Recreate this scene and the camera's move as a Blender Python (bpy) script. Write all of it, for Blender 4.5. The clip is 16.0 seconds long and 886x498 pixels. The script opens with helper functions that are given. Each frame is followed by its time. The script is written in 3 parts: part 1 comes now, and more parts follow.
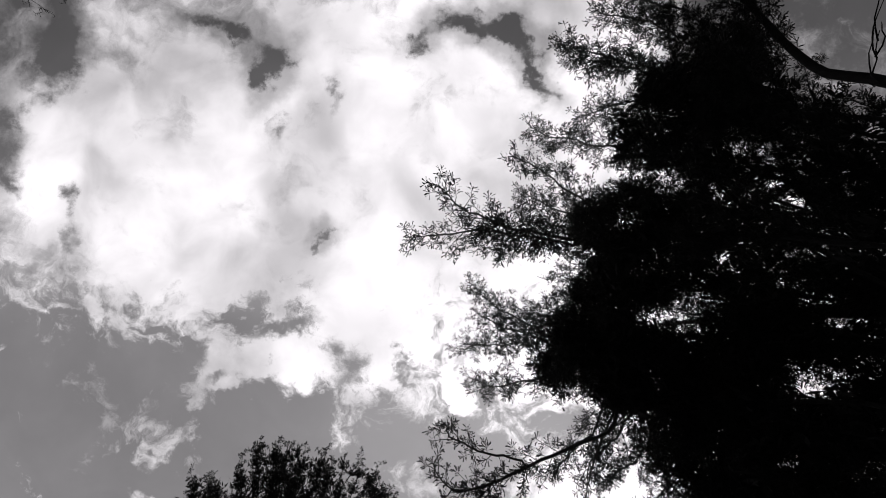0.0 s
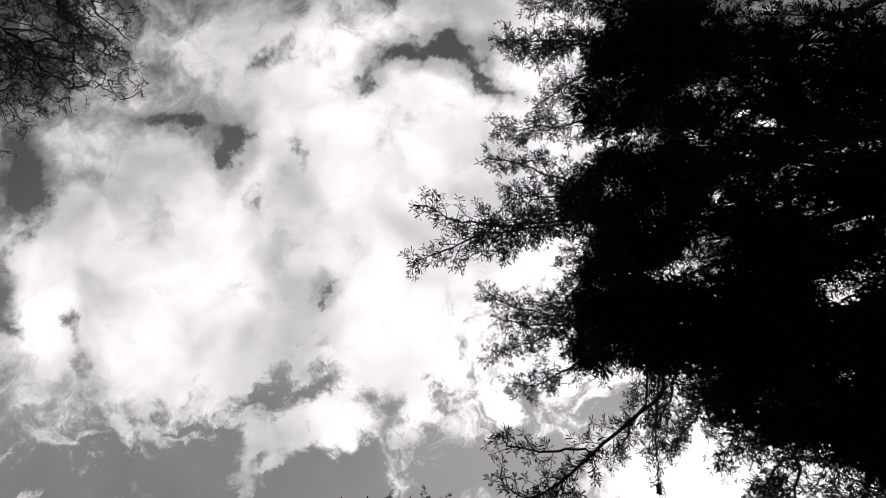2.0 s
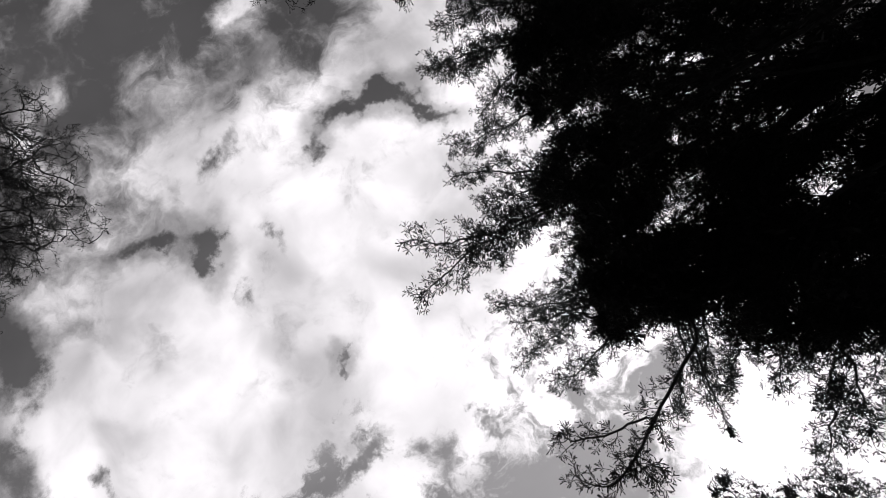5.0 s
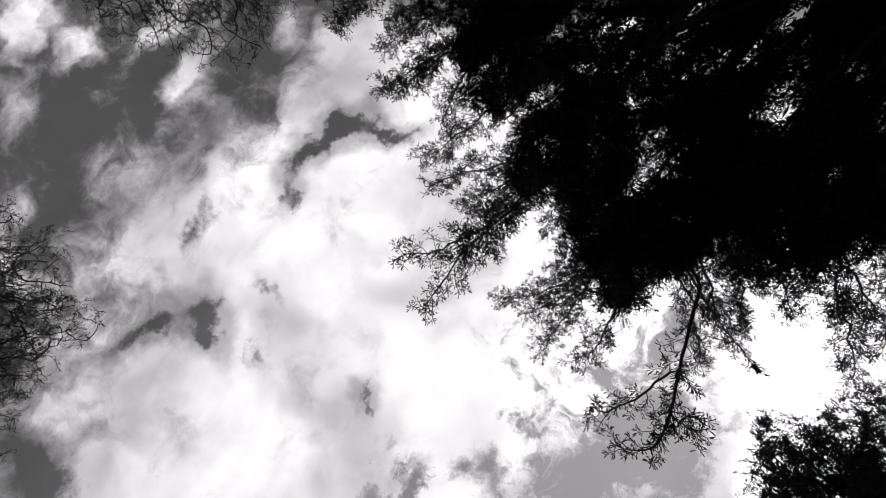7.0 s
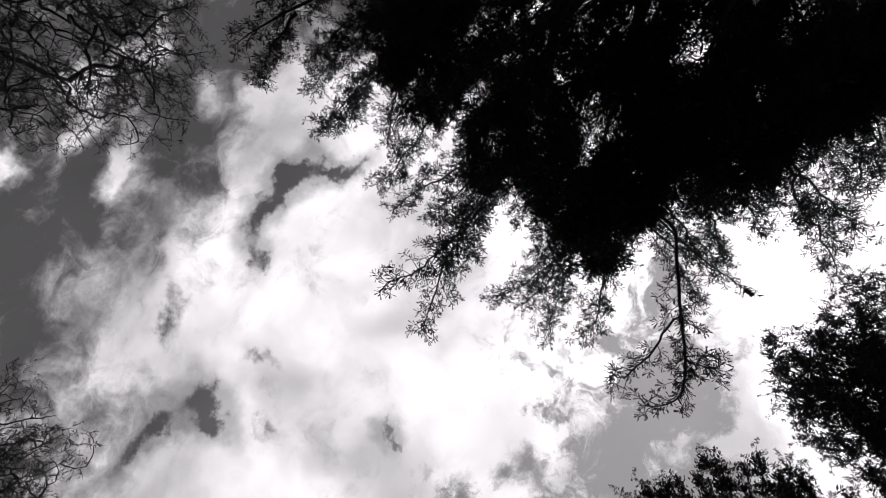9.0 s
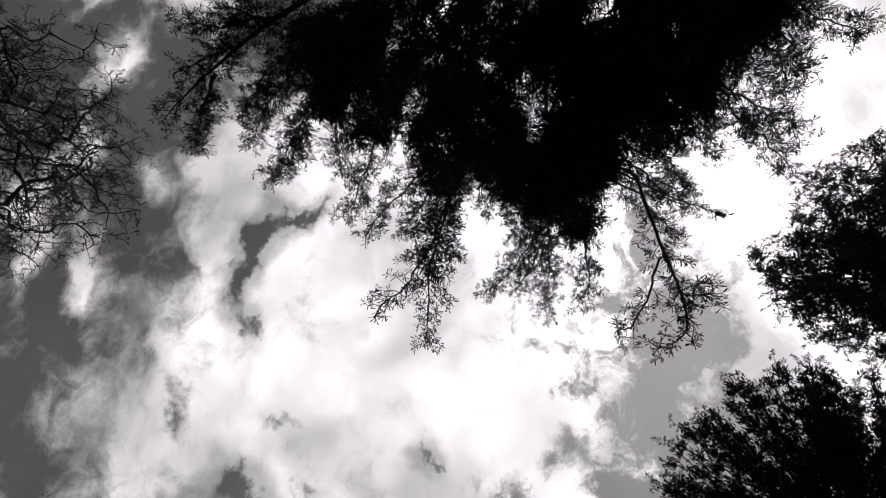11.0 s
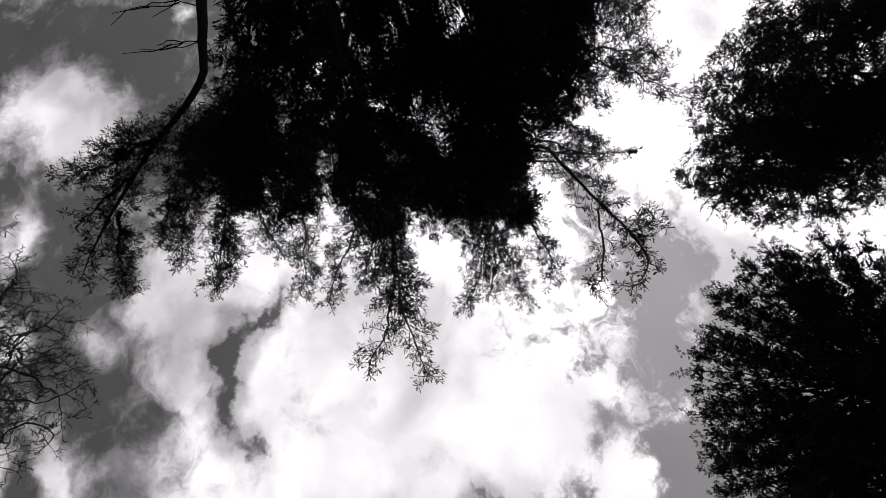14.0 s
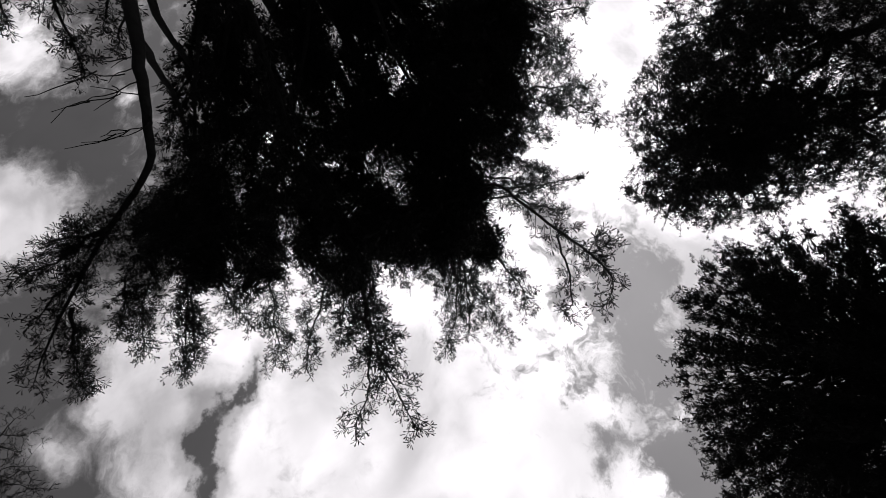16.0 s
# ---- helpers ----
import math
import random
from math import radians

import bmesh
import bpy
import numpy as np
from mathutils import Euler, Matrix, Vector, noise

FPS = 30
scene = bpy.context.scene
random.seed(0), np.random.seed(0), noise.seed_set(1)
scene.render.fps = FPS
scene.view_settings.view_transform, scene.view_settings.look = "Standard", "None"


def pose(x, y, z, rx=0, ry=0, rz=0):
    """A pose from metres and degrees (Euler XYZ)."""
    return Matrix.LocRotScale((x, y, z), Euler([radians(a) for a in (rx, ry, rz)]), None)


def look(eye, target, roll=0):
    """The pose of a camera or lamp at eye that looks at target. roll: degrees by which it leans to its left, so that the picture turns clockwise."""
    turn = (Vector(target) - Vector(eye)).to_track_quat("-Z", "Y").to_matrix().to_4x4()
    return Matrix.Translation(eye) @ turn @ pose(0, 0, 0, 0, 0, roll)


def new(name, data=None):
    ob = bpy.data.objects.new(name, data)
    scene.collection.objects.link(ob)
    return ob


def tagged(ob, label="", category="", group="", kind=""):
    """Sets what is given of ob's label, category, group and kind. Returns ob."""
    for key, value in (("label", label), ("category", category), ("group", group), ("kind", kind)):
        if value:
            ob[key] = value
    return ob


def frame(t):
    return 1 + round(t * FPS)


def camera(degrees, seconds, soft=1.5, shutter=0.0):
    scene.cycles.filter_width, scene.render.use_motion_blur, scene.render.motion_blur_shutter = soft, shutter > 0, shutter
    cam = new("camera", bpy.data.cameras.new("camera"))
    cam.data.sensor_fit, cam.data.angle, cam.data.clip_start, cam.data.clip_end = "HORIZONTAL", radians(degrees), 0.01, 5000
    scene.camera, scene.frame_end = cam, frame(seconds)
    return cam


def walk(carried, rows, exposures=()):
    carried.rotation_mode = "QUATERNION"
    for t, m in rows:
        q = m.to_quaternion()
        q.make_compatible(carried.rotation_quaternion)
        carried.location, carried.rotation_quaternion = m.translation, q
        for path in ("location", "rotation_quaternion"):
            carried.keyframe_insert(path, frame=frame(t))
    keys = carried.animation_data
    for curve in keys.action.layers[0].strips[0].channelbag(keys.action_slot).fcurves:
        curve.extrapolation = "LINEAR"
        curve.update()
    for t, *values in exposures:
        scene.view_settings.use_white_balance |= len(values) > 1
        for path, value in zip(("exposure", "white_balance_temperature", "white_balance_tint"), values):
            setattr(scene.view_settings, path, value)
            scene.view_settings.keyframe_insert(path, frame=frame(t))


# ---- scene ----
# camera: held up towards the sky and slowly turned
cam = camera(93.8, 16.0, soft=0.6)
PATH = [
    (0, 0.082, -0.106, 1.665, 186.55, -15.23, -0.35),
    (0.5, 0.081, -0.094, 1.654, 186.35, -15.65, 2.99),
    (1, 0.071, -0.085, 1.663, 185.50, -16.26, 8.37),
    (1.5, 0.063, -0.076, 1.658, 184.98, -16.64, 12.85),
    (2, 0.058, -0.074, 1.647, 184.73, -16.76, 16.46),
    (2.5, 0.059, -0.071, 1.644, 184.70, -17.01, 20.15),
    (3, 0.054, -0.069, 1.636, 183.92, -17.15, 24.78),
    (3.5, 0.050, -0.061, 1.636, 183.36, -17.28, 28.87),
    (4, 0.046, -0.057, 1.633, 183.12, -17.24, 31.66),
    (6.5, 0.030, -0.017, 1.597, 181.56, -16.88, 46.59),
    (7, 0.013, 0.007, 1.593, 180.68, -16.58, 50.84),
    (7.5, 0.021, 0.015, 1.577, 179.78, -16.11, 55.51),
    (8, 0.029, 0.007, 1.583, 179.28, -14.96, 59.49),
    (8.5, 0.021, -0.001, 1.591, 178.77, -14.05, 63.83),
    (9, 0.002, -0.006, 1.606, 178.36, -13.30, 67.62),
    (11.5, -0.038, 0.037, 1.598, 176.32, -9.33, 88.85),
    (12, -0.056, 0.042, 1.591, 176.44, -8.54, 93.21),
    (12.5, -0.065, 0.051, 1.558, 176.59, -7.52, 97.25),
    (13, -0.076, 0.070, 1.550, 176.97, -6.11, 100.83),
    (13.5, -0.076, 0.072, 1.558, 177.43, -4.78, 104.34),
    (14, -0.080, 0.070, 1.562, 178.21, -3.73, 107.54),
    (14.5, -0.072, 0.069, 1.558, 179.31, -2.43, 111.42),
    (15, -0.083, 0.077, 1.558, 180.82, -1.66, 114.44),
    (15.5, -0.070, 0.093, 1.550, 182.36, -0.71, 115.25),
    (16, -0.062, 0.108, 1.534, 183.74, 0.03, 115.94),
]
walk(cam, [(t, pose(x, y, z, rx, ry, rz)) for t, x, y, z, rx, ry, rz in PATH])

# ---- world: broken cloud over a plain sky, monochrome film ----
SUN = Vector((0.02, 0.62, 0.78)).normalized()
CHART = ((0.9649, -0.0058, 0.2627), (-0.024, 0.9936, 0.1101), (-0.2616, -0.1125, 0.9586))


def node(tree, kind, **values):
    n = tree.nodes.new(kind)
    if "operation" in values:
        n.operation = values["operation"]
    if "use_clamp" in values:
        n.use_clamp = values["use_clamp"]
    if "interpolation_type" in values:
        n.interpolation_type = values["interpolation_type"]
    if "vector_type" in values:
        n.vector_type = values["vector_type"]
    if "data_type" in values:
        n.data_type = values["data_type"]
    return n


class Graph:
    """Short hand for chains of maths nodes."""

    def __init__(self, tree):
        self.tree = tree

    def feed(self, socket, value):
        if isinstance(value, bpy.types.NodeSocket):
            self.tree.links.new(value, socket)
        else:
            socket.default_value = value

    def math(self, op, a, b=0.0, clamp=False):
        n = node(self.tree, "ShaderNodeMath", operation=op, use_clamp=clamp)
        self.feed(n.inputs[0], a), self.feed(n.inputs[1], b)
        return n.outputs[0]

    def vec(self, op, a, b=(0, 0, 0), scale=1.0):
        n = node(self.tree, "ShaderNodeVectorMath", operation=op)
        self.feed(n.inputs[0], a), self.feed(n.inputs[1], b)
        if op == "SCALE":
            self.feed(n.inputs["Scale"], scale)
        return n.outputs["Value"] if op in ("DOT_PRODUCT", "LENGTH", "DISTANCE") else n.outputs["Vector"]

    def range(self, value, a, b, c, d, soft=True):
        n = node(self.tree, "ShaderNodeMapRange", interpolation_type="SMOOTHSTEP" if soft else "LINEAR")
        self.feed(n.inputs["Value"], value)
        for name, v in (("From Min", a), ("From Max", b), ("To Min", c), ("To Max", d)):
            self.feed(n.inputs[name], v)
        return n.outputs["Result"]

    def noise(self, vector, scale, detail=6.0, rough=0.55, warp=0.0):
        n = node(self.tree, "ShaderNodeTexNoise")
        self.feed(n.inputs["Vector"], vector)
        n.inputs["Scale"].default_value, n.inputs["Detail"].default_value = scale, detail
        n.inputs["Roughness"].default_value, n.inputs["Distortion"].default_value = rough, warp
        return n

    def blob(self, vector, x, y, rx, ry, turn, weight):
        n = node(self.tree, "ShaderNodeMapping", vector_type="TEXTURE")
        self.feed(n.inputs["Vector"], vector)
        n.inputs["Location"].default_value = (x / 734, y / 734, 0)
        n.inputs["Rotation"].default_value = (0, 0, radians(turn))
        n.inputs["Scale"].default_value = (rx / 734, ry / 734, 1)
        return self.range(self.vec("LENGTH", n.outputs["Vector"]), 0.0, 1.0, weight, 0.0)

    def total(self, parts):
        out = parts[0]
        for p in parts[1:]:
            out = self.math("ADD", out, p)
        return out


# cloud banks and the gaps in them, on a flat chart of the sky: x, y, half width, half height, turn, weight
BANKS = [
    (-420, -105, 760, 430, 0, 2.2), (60, -110, 520, 460, 0, 2.2), (420, 130, 600, 560, 0, 2.4),
    (-190, -470, 420, 270, 12, 1.7), (250, -400, 280, 220, 30, 1.6), (-560, -230, 330, 330, 0, 0.8),
    (330, 640, 480, 330, 0, 2.6), (800, 800, 700, 600, 0, 2.5), (60, 900, 620, 420, 0, 2.5),
]
WISPS = [
    (-414, 232, 190, 62, -8, 1.3), (-265, 195, 130, 75, 5, 1.5), (-130, 230, 190, 170, 30, 0.85), (-75, 165, 110, 80, 0, 0.7),
    (-460, 385, 60, 40, 30, 0.35), (-300, 400, 150, 50, -15, 0.45), (-150, 330, 90, 110, 30, 0.6), (-40, 410, 110, 55, 0, 0.9),
    (-220, 325, 80, 60, 0, 0.7),
]
FAR = [
    (-138, -1032, 120, 110, 0, 1.5), (-96, -904, 100, 75, 40, 1.3), (-265, -901, 80, 130, 10, 1.2), (20, -807, 80, 60, 0, 1.2),
    (8, -686, 115, 55, -20, 1.3), (210, -620, 95, 60, -30, 1.2), (440, -740, 140, 65, 20, 1.2), (690, -630, 250, 190, -35, 2.0),
    (660, -850, 170, 120, 0, 1.6), (1150, -590, 280, 190, 0, 1.9), (874, -363, 70, 50, 0, 1.0), (233, -765, 105, 85, 0, 1.4), (119, -850, 95, 80, 0, 1.3), (-483, -700, 60, 110, 30, 1.4), (-400, -745, 55, 60, 0, 1.2),
    (262, -486, 120, 90, -30, 0.9),
]
GAPS = [
    (-309, -325, 44, 66, 15, 1.5), (-322, -280, 34, 40, 8, 1.0), (-350, -380, 62, 34, 40, 1.1), (-415, -412, 120, 30, 14, 1.0), (-48, -366, 100, 30, -14, 1.05),
    (62, -394, 118, 42, 2, 1.35), (128, -362, 86, 36, 48, 1.4), (172, -302, 60, 24, 62, 1.2), (-217, -18, 34, 17, -28, 1.35), (-222, 2, 14, 24, 0, 0.6),
]
RENTS = [
    (-304, -200, 46, 44, 0, 0.75), (-195, -252, 30, 80, 10, 0.55), (-660, -70, 28, 50, 0, 0.9), (-655, 0, 36, 46, 0, 0.9),
    (-690, -350, 95, 150, 15, 1.7), (-780, -190, 60, 150, 0, 1.2), (-100, -560, 200, 60, -15, 0.75), (-190, -455, 120, 50, -20, 0.7),
    (-455, 180, 80, 34, 10, 1.0), (-275, 150, 120, 26, -8, 1.2), (-165, 195, 46, 50, 20, 1.0), (-400, 235, 60, 26, -10, 0.8),
]

world = bpy.data.worlds.new("cloudy_sky")
world.use_nodes = True
scene.world = world
wt = world.node_tree
g = Graph(wt)
way = node(wt, "ShaderNodeTexCoord").outputs["Generated"]
depth = g.math("MAXIMUM", g.vec("DOT_PRODUCT", way, CHART[2]), 0.12)
flat = node(wt, "ShaderNodeCombineXYZ")
g.feed(flat.inputs[0], g.math("DIVIDE", g.vec("DOT_PRODUCT", way, CHART[0]), depth))
g.feed(flat.inputs[1], g.math("DIVIDE", g.vec("DOT_PRODUCT", way, CHART[1]), depth))
chart = flat.outputs[0]
swirl = g.vec("SUBTRACT", g.noise(chart, 3.0, 2.0).outputs["Color"], (0.5, 0.5, 0.5))
curl = g.vec("SUBTRACT", g.noise(chart, 9.0, 5.0, 0.55).outputs["Color"], (0.5, 0.5, 0.5))
drift = g.vec("ADD", chart, g.vec("SCALE", swirl, scale=0.16))
bent = g.vec("ADD", drift, g.vec("SCALE", curl, scale=0.15))
billow = g.math("SUBTRACT", g.noise(drift, 3.8, 7.0, 0.56, 0.15).outputs["Fac"], 0.5)
shred = g.math("SUBTRACT", g.noise(g.vec("ADD", bent, (7.3, 2.1, 0)), 12.0, 6.0, 0.6, 0.3).outputs["Fac"], 0.5)
bank = g.math("MINIMUM", g.total([g.blob(bent, *b) for b in BANKS + WISPS + FAR]), 1.75)
amount = g.total([bank, g.math("MULTIPLY", billow, 2.6), g.math("MULTIPLY", shred, 2.0)])
tatter = g.vec("ADD", drift, g.vec("SCALE", g.vec("SUBTRACT", g.noise(chart, 16.0, 5.0, 0.6).outputs["Color"], (0.5, 0.5, 0.5)), scale=0.13))
hole = g.total([g.blob(tatter, *b) for b in GAPS + RENTS])
hole = g.math("ADD", hole, g.math("MULTIPLY", g.math("ADD", g.math("MULTIPLY", shred, 2.2), g.math("MULTIPLY", billow, 1.2)), g.range(hole, 0.0, 0.5, 0.0, 1.0)))
fringe = g.total([g.blob(bent, b[0], b[1], b[2] * 1.6 + 24, b[3] * 1.6 + 24, b[4], 0.8 * min(b[5], 1.2)) for b in GAPS])
fringe = g.range(g.math("ADD", fringe, g.math("MULTIPLY", billow, 1.6)), 0.1, 1.3, 1.0, 0.45)
hole = g.math("MULTIPLY", fringe, g.range(hole, 0.08, 1.15, 1.0, 0.0))
down = node(wt, "ShaderNodeSeparateXYZ")
g.feed(down.inputs[0], chart)
ragged = g.range(down.outputs[1], -0.1, 0.2, 0.0, 1.0)
torn = g.math("SUBTRACT", g.noise(g.vec("ADD", bent, (1.3, 5.1, 0)), 7.5, 10.0, 0.66, 0.2).outputs["Fac"], 0.5)
frayed = g.math("ADD", g.math("ADD", amount, g.blob(chart, 240, 760, 620, 440, 0, 2.0)), g.math("MULTIPLY", torn, 5.6))
blend = node(wt, "ShaderNodeMix", data_type="FLOAT")
g.feed(blend.inputs[0], ragged), g.feed(blend.inputs[2], g.range(amount, 0.0, 1.55, 0.0, 1.0)), g.feed(blend.inputs[3], g.range(frayed, 0.5, 1.4, 0.0, 1.0))
cover = g.math("MULTIPLY", blend.outputs[0], hole)
near_sun = g.range(g.vec("DISTANCE", chart, (0.42, 0.62, 0)), 0.05, 1.15, 1.0, 0.0)
haze = g.range(g.noise(g.vec("ADD", drift, (9.1, 4.4, 0)), 2.2, 5.0).outputs["Fac"], 0.3, 0.7, 0.9, 1.16)
clear = g.math("ADD", g.math("MULTIPLY", haze, g.range(down.outputs[1], -0.7, 0.35, 0.075, 0.225)), g.math("MULTIPLY", near_sun, 0.17))
soft_shade = g.noise(g.vec("ADD", drift, (3.1, 1.7, 0)), 2.8, 3.0, 0.45).outputs["Fac"]
puff = g.noise(g.vec("ADD", drift, (5.7, 8.2, 0)), 6.5, 5.0, 0.5, 0.2).outputs["Fac"]
lit = g.math("ADD", g.range(soft_shade, 0.34, 0.62, 0.6, 1.0), g.range(puff, 0.3, 0.7, -0.14, 0.12))
lit = g.math("ADD", lit, g.math("MULTIPLY", near_sun, 0.5))
lit = g.math("MULTIPLY", lit, g.range(amount, 0.6, 1.7, 0.78, 1.03))
mix = node(wt, "ShaderNodeMix", data_type="FLOAT")
g.feed(mix.inputs[0], cover), g.feed(mix.inputs[2], clear), g.feed(mix.inputs[3], lit)
tint = node(wt, "ShaderNodeCombineColor")
g.feed(tint.inputs[0], mix.outputs[0])
g.feed(tint.inputs[1], g.math("MULTIPLY", mix.outputs[0], 0.964))
g.feed(tint.inputs[2], mix.outputs[0])
back = wt.nodes["Background"]
g.feed(back.inputs["Color"], tint.outputs[0])
back.inputs["Strength"].default_value = 1.0

sun = new("sun", bpy.data.lights.new("sun", "SUN"))
sun.data.energy, sun.data.angle = 0.3, radians(12)
sun.matrix_world = look(SUN * 60, (0, 0, 0))


# ---- materials ----
def surface(name, dark, light, scale, rough=0.9, bump=0.4, stretch=(1, 1, 1), island=0.0):
    """A grained, patchy grey surface: fine grain and broad patches, with relief."""
    m = bpy.data.materials.new(name)
    m.use_nodes = True
    t = m.node_tree
    q = Graph(t)
    bsdf = t.nodes["Principled BSDF"]
    space = q.vec("MULTIPLY", node(t, "ShaderNodeTexCoord").outputs["Object"], stretch)
    fine = q.noise(space, scale, 6.0, 0.65).outputs["Fac"]
    broad = q.noise(space, scale * 0.12, 3.0).outputs["Fac"]
    mixed = q.math("ADD", q.math("MULTIPLY", fine, 0.6), q.math("MULTIPLY", broad, 0.4))
    if island:
        r = node(t, "ShaderNodeNewGeometry").outputs["Random Per Island"]
        mixed = q.math("ADD", mixed, q.math("MULTIPLY", q.math("SUBTRACT", r, 0.5), island))
    value = q.range(mixed, 0.3, 0.7, dark, light, False)
    c = node(t, "ShaderNodeCombineColor")
    for i in range(3):
        q.feed(c.inputs[i], value)
    q.feed(bsdf.inputs["Base Color"], c.outputs[0])
    bsdf.inputs["Roughness"].default_value = rough
    bsdf.inputs["Specular IOR Level"].default_value = 0.15
    if bump:
        b = node(t, "ShaderNodeBump")
        b.inputs["Strength"].default_value, b.inputs["Distance"].default_value = bump, 0.01
        q.feed(b.inputs["Height"], fine)
        q.feed(bsdf.inputs["Normal"], b.outputs[0])
    return m


PINE_BARK = surface("pine_bark", 0.022, 0.06, 18, bump=0.9, stretch=(1, 1, 0.35))
BARE_BARK = surface("bare_bark", 0.025, 0.065, 22, bump=0.7)
NEEDLE = surface("pine_needle", 0.022, 0.042, 9, 0.7, 0, island=0.4)
LEAF = surface("evergreen_leaf", 0.025, 0.045, 9, 0.7, 0, island=0.4)
GRASS = surface("rough_grass", 0.025, 0.06, 3.0, 0.95, 0.6)


# ---- mesh building ----
class Soup:
    """Collects vertices and faces of one mesh."""

    def __init__(self):
        self.verts, self.faces, self.count, self.fine = [], [], 0, {}

    def rings(self, pts, radii, sides):
        """Tubes along many lines of equal length at once: pts is lines x points x 3."""
        n, m = pts.shape[:2]
        tang = np.empty_like(pts)
        tang[:, 1:-1] = pts[:, 2:] - pts[:, :-2]
        tang[:, 0], tang[:, -1] = pts[:, 1] - pts[:, 0], pts[:, -1] - pts[:, -2]
        tang /= np.linalg.norm(tang, axis=2)[..., None] + 1e-9
        ref = np.where(abs(tang[:, :1, 2:]) < 0.85, np.array([0.31, 0.17, 0.93]), np.array([0.95, 0.3, 0.1]))
        u = np.cross(tang, ref)
        u /= np.linalg.norm(u, axis=2)[..., None] + 1e-9
        v = np.cross(tang, u)
        a = np.linspace(0, 2 * np.pi, sides, endpoint=False)[:, None]
        ring = pts[:, :, None] + radii[:, :, None, None] * (np.cos(a) * u[:, :, None] + np.sin(a) * v[:, :, None])
        self.verts.append(ring.reshape(-1, 3))
        p = self.count + np.arange(n * m * sides).reshape(n, m, sides)
        q = np.roll(p, -1, axis=2)
        self.faces.append(np.stack([p[:, :-1], q[:, :-1], q[:, 1:], p[:, 1:]], -1).reshape(-1, 4))
        self.count += n * m * sides
        return p

    def tube(self, pts, radii, sides=6, cap=True):
        pts = np.asarray(pts, float)
        p = self.rings(pts[None], np.broadcast_to(np.asarray(radii, float), (1, len(pts))), sides)
        if cap:
            self.faces.append(p[:, -1])

    def thin(self, pts, first, last):
        """A three-sided twig; all twigs of a mesh are made together at the end."""
        self.fine.setdefault(len(pts), []).append((pts, first, last))

    def blades(self, roots, ways, lengths, widths, rng, diamond=False):
        """Blunt needles (three corners) or pointed leaves (four corners)."""
        n = len(roots)
        side = np.cross(ways, rng.normal(size=(n, 3)))
        side /= np.linalg.norm(side, axis=1)[:, None] + 1e-9
        tip = roots + ways * lengths[:, None]
        half = side * (widths * 0.5)[:, None]
        if diamond:
            mid = roots + ways * (lengths * 0.45)[:, None]
            block, k = np.stack([roots, mid + half, tip, mid - half], 1), 4
        else:
            block, k = np.stack([roots, tip - half, tip + half], 1), 3
        self.verts.append(block.reshape(-1, 3))
        self.faces.append((np.arange(n * k) + self.count).reshape(n, k))
        self.count += n * k

    def mesh(self, name, material, smooth=True):
        for m, lines in self.fine.items():
            ends = np.array([(a, b) for _, a, b in lines])
            radii = ends[:, :1] + (ends[:, 1:] - ends[:, :1]) * np.linspace(0, 1, m)
            self.rings(np.array([p for p, _, _ in lines]), radii, 3)
        self.fine = {}
        co = np.concatenate(self.verts)
        loops = np.concatenate([f.ravel() for f in self.faces])
        sizes = np.concatenate([np.full(len(f), f.shape[1]) for f in self.faces])
        me = bpy.data.meshes.new(name)
        me.vertices.add(len(co))
        me.vertices.foreach_set("co", co.astype(np.float32).ravel())
        me.loops.add(len(loops))
        me.loops.foreach_set("vertex_index", loops.astype(np.int32))
        me.polygons.add(len(sizes))
        me.polygons.foreach_set("loop_start", (np.cumsum(sizes) - sizes).astype(np.int32))
        me.update(calc_edges=True)
        me.materials.append(material)
        if smooth:
            me.polygons.foreach_set("use_smooth", np.ones(len(sizes), bool))
        return me


def part(name, soup, material, parent, label="", kind=""):
    ob = new(name, soup.mesh(name, material))
    ob.parent = parent
    return tagged(ob, label, kind=kind)


def unit(v):
    return v / (math.sqrt(v[0] * v[0] + v[1] * v[1] + v[2] * v[2]) + 1e-9)


def spread(axis, angle, rng):
    """Unit ways that lean off the axes by the angles, to random sides."""
    other = np.cross(axis, rng.normal(size=axis.shape))
    other /= np.linalg.norm(other, axis=1)[:, None] + 1e-9
    return axis * np.cos(angle)[:, None] + other * np.sin(angle)[:, None]


def bend(a, b, lift, rng, n=12, rough=0.03):
    """A curved, slightly crooked line from a to b, which bulges by lift."""
    a, b = np.asarray(a, float), np.asarray(b, float)
    s = np.linspace(0, 1, n)[:, None]
    mid = (a + b) / 2 + np.asarray(lift, float)
    line = (1 - s) ** 2 * a + 2 * s * (1 - s) * mid + s ** 2 * b
    wob = np.cumsum(rng.normal(size=(n, 3)), 0) * rough
    wob -= wob[0] + s * (wob[-1] - wob[0])
    return line + wob


# ---- pines ----
def tufts(soup, where, axes, rng, count, length, width):
    """Star-shaped tufts of needles at shoot ends."""
    where, axes = np.repeat(where, count, 0), np.repeat(axes, count, 0)
    n = len(where)
    ways = spread(axes, rng.uniform(0.3, 1.75, n), rng)
    soup.blades(where + axes * rng.uniform(-0.02, 0.012, n)[:, None], ways, length * rng.uniform(0.7, 1.15, n), np.full(n, width), rng)


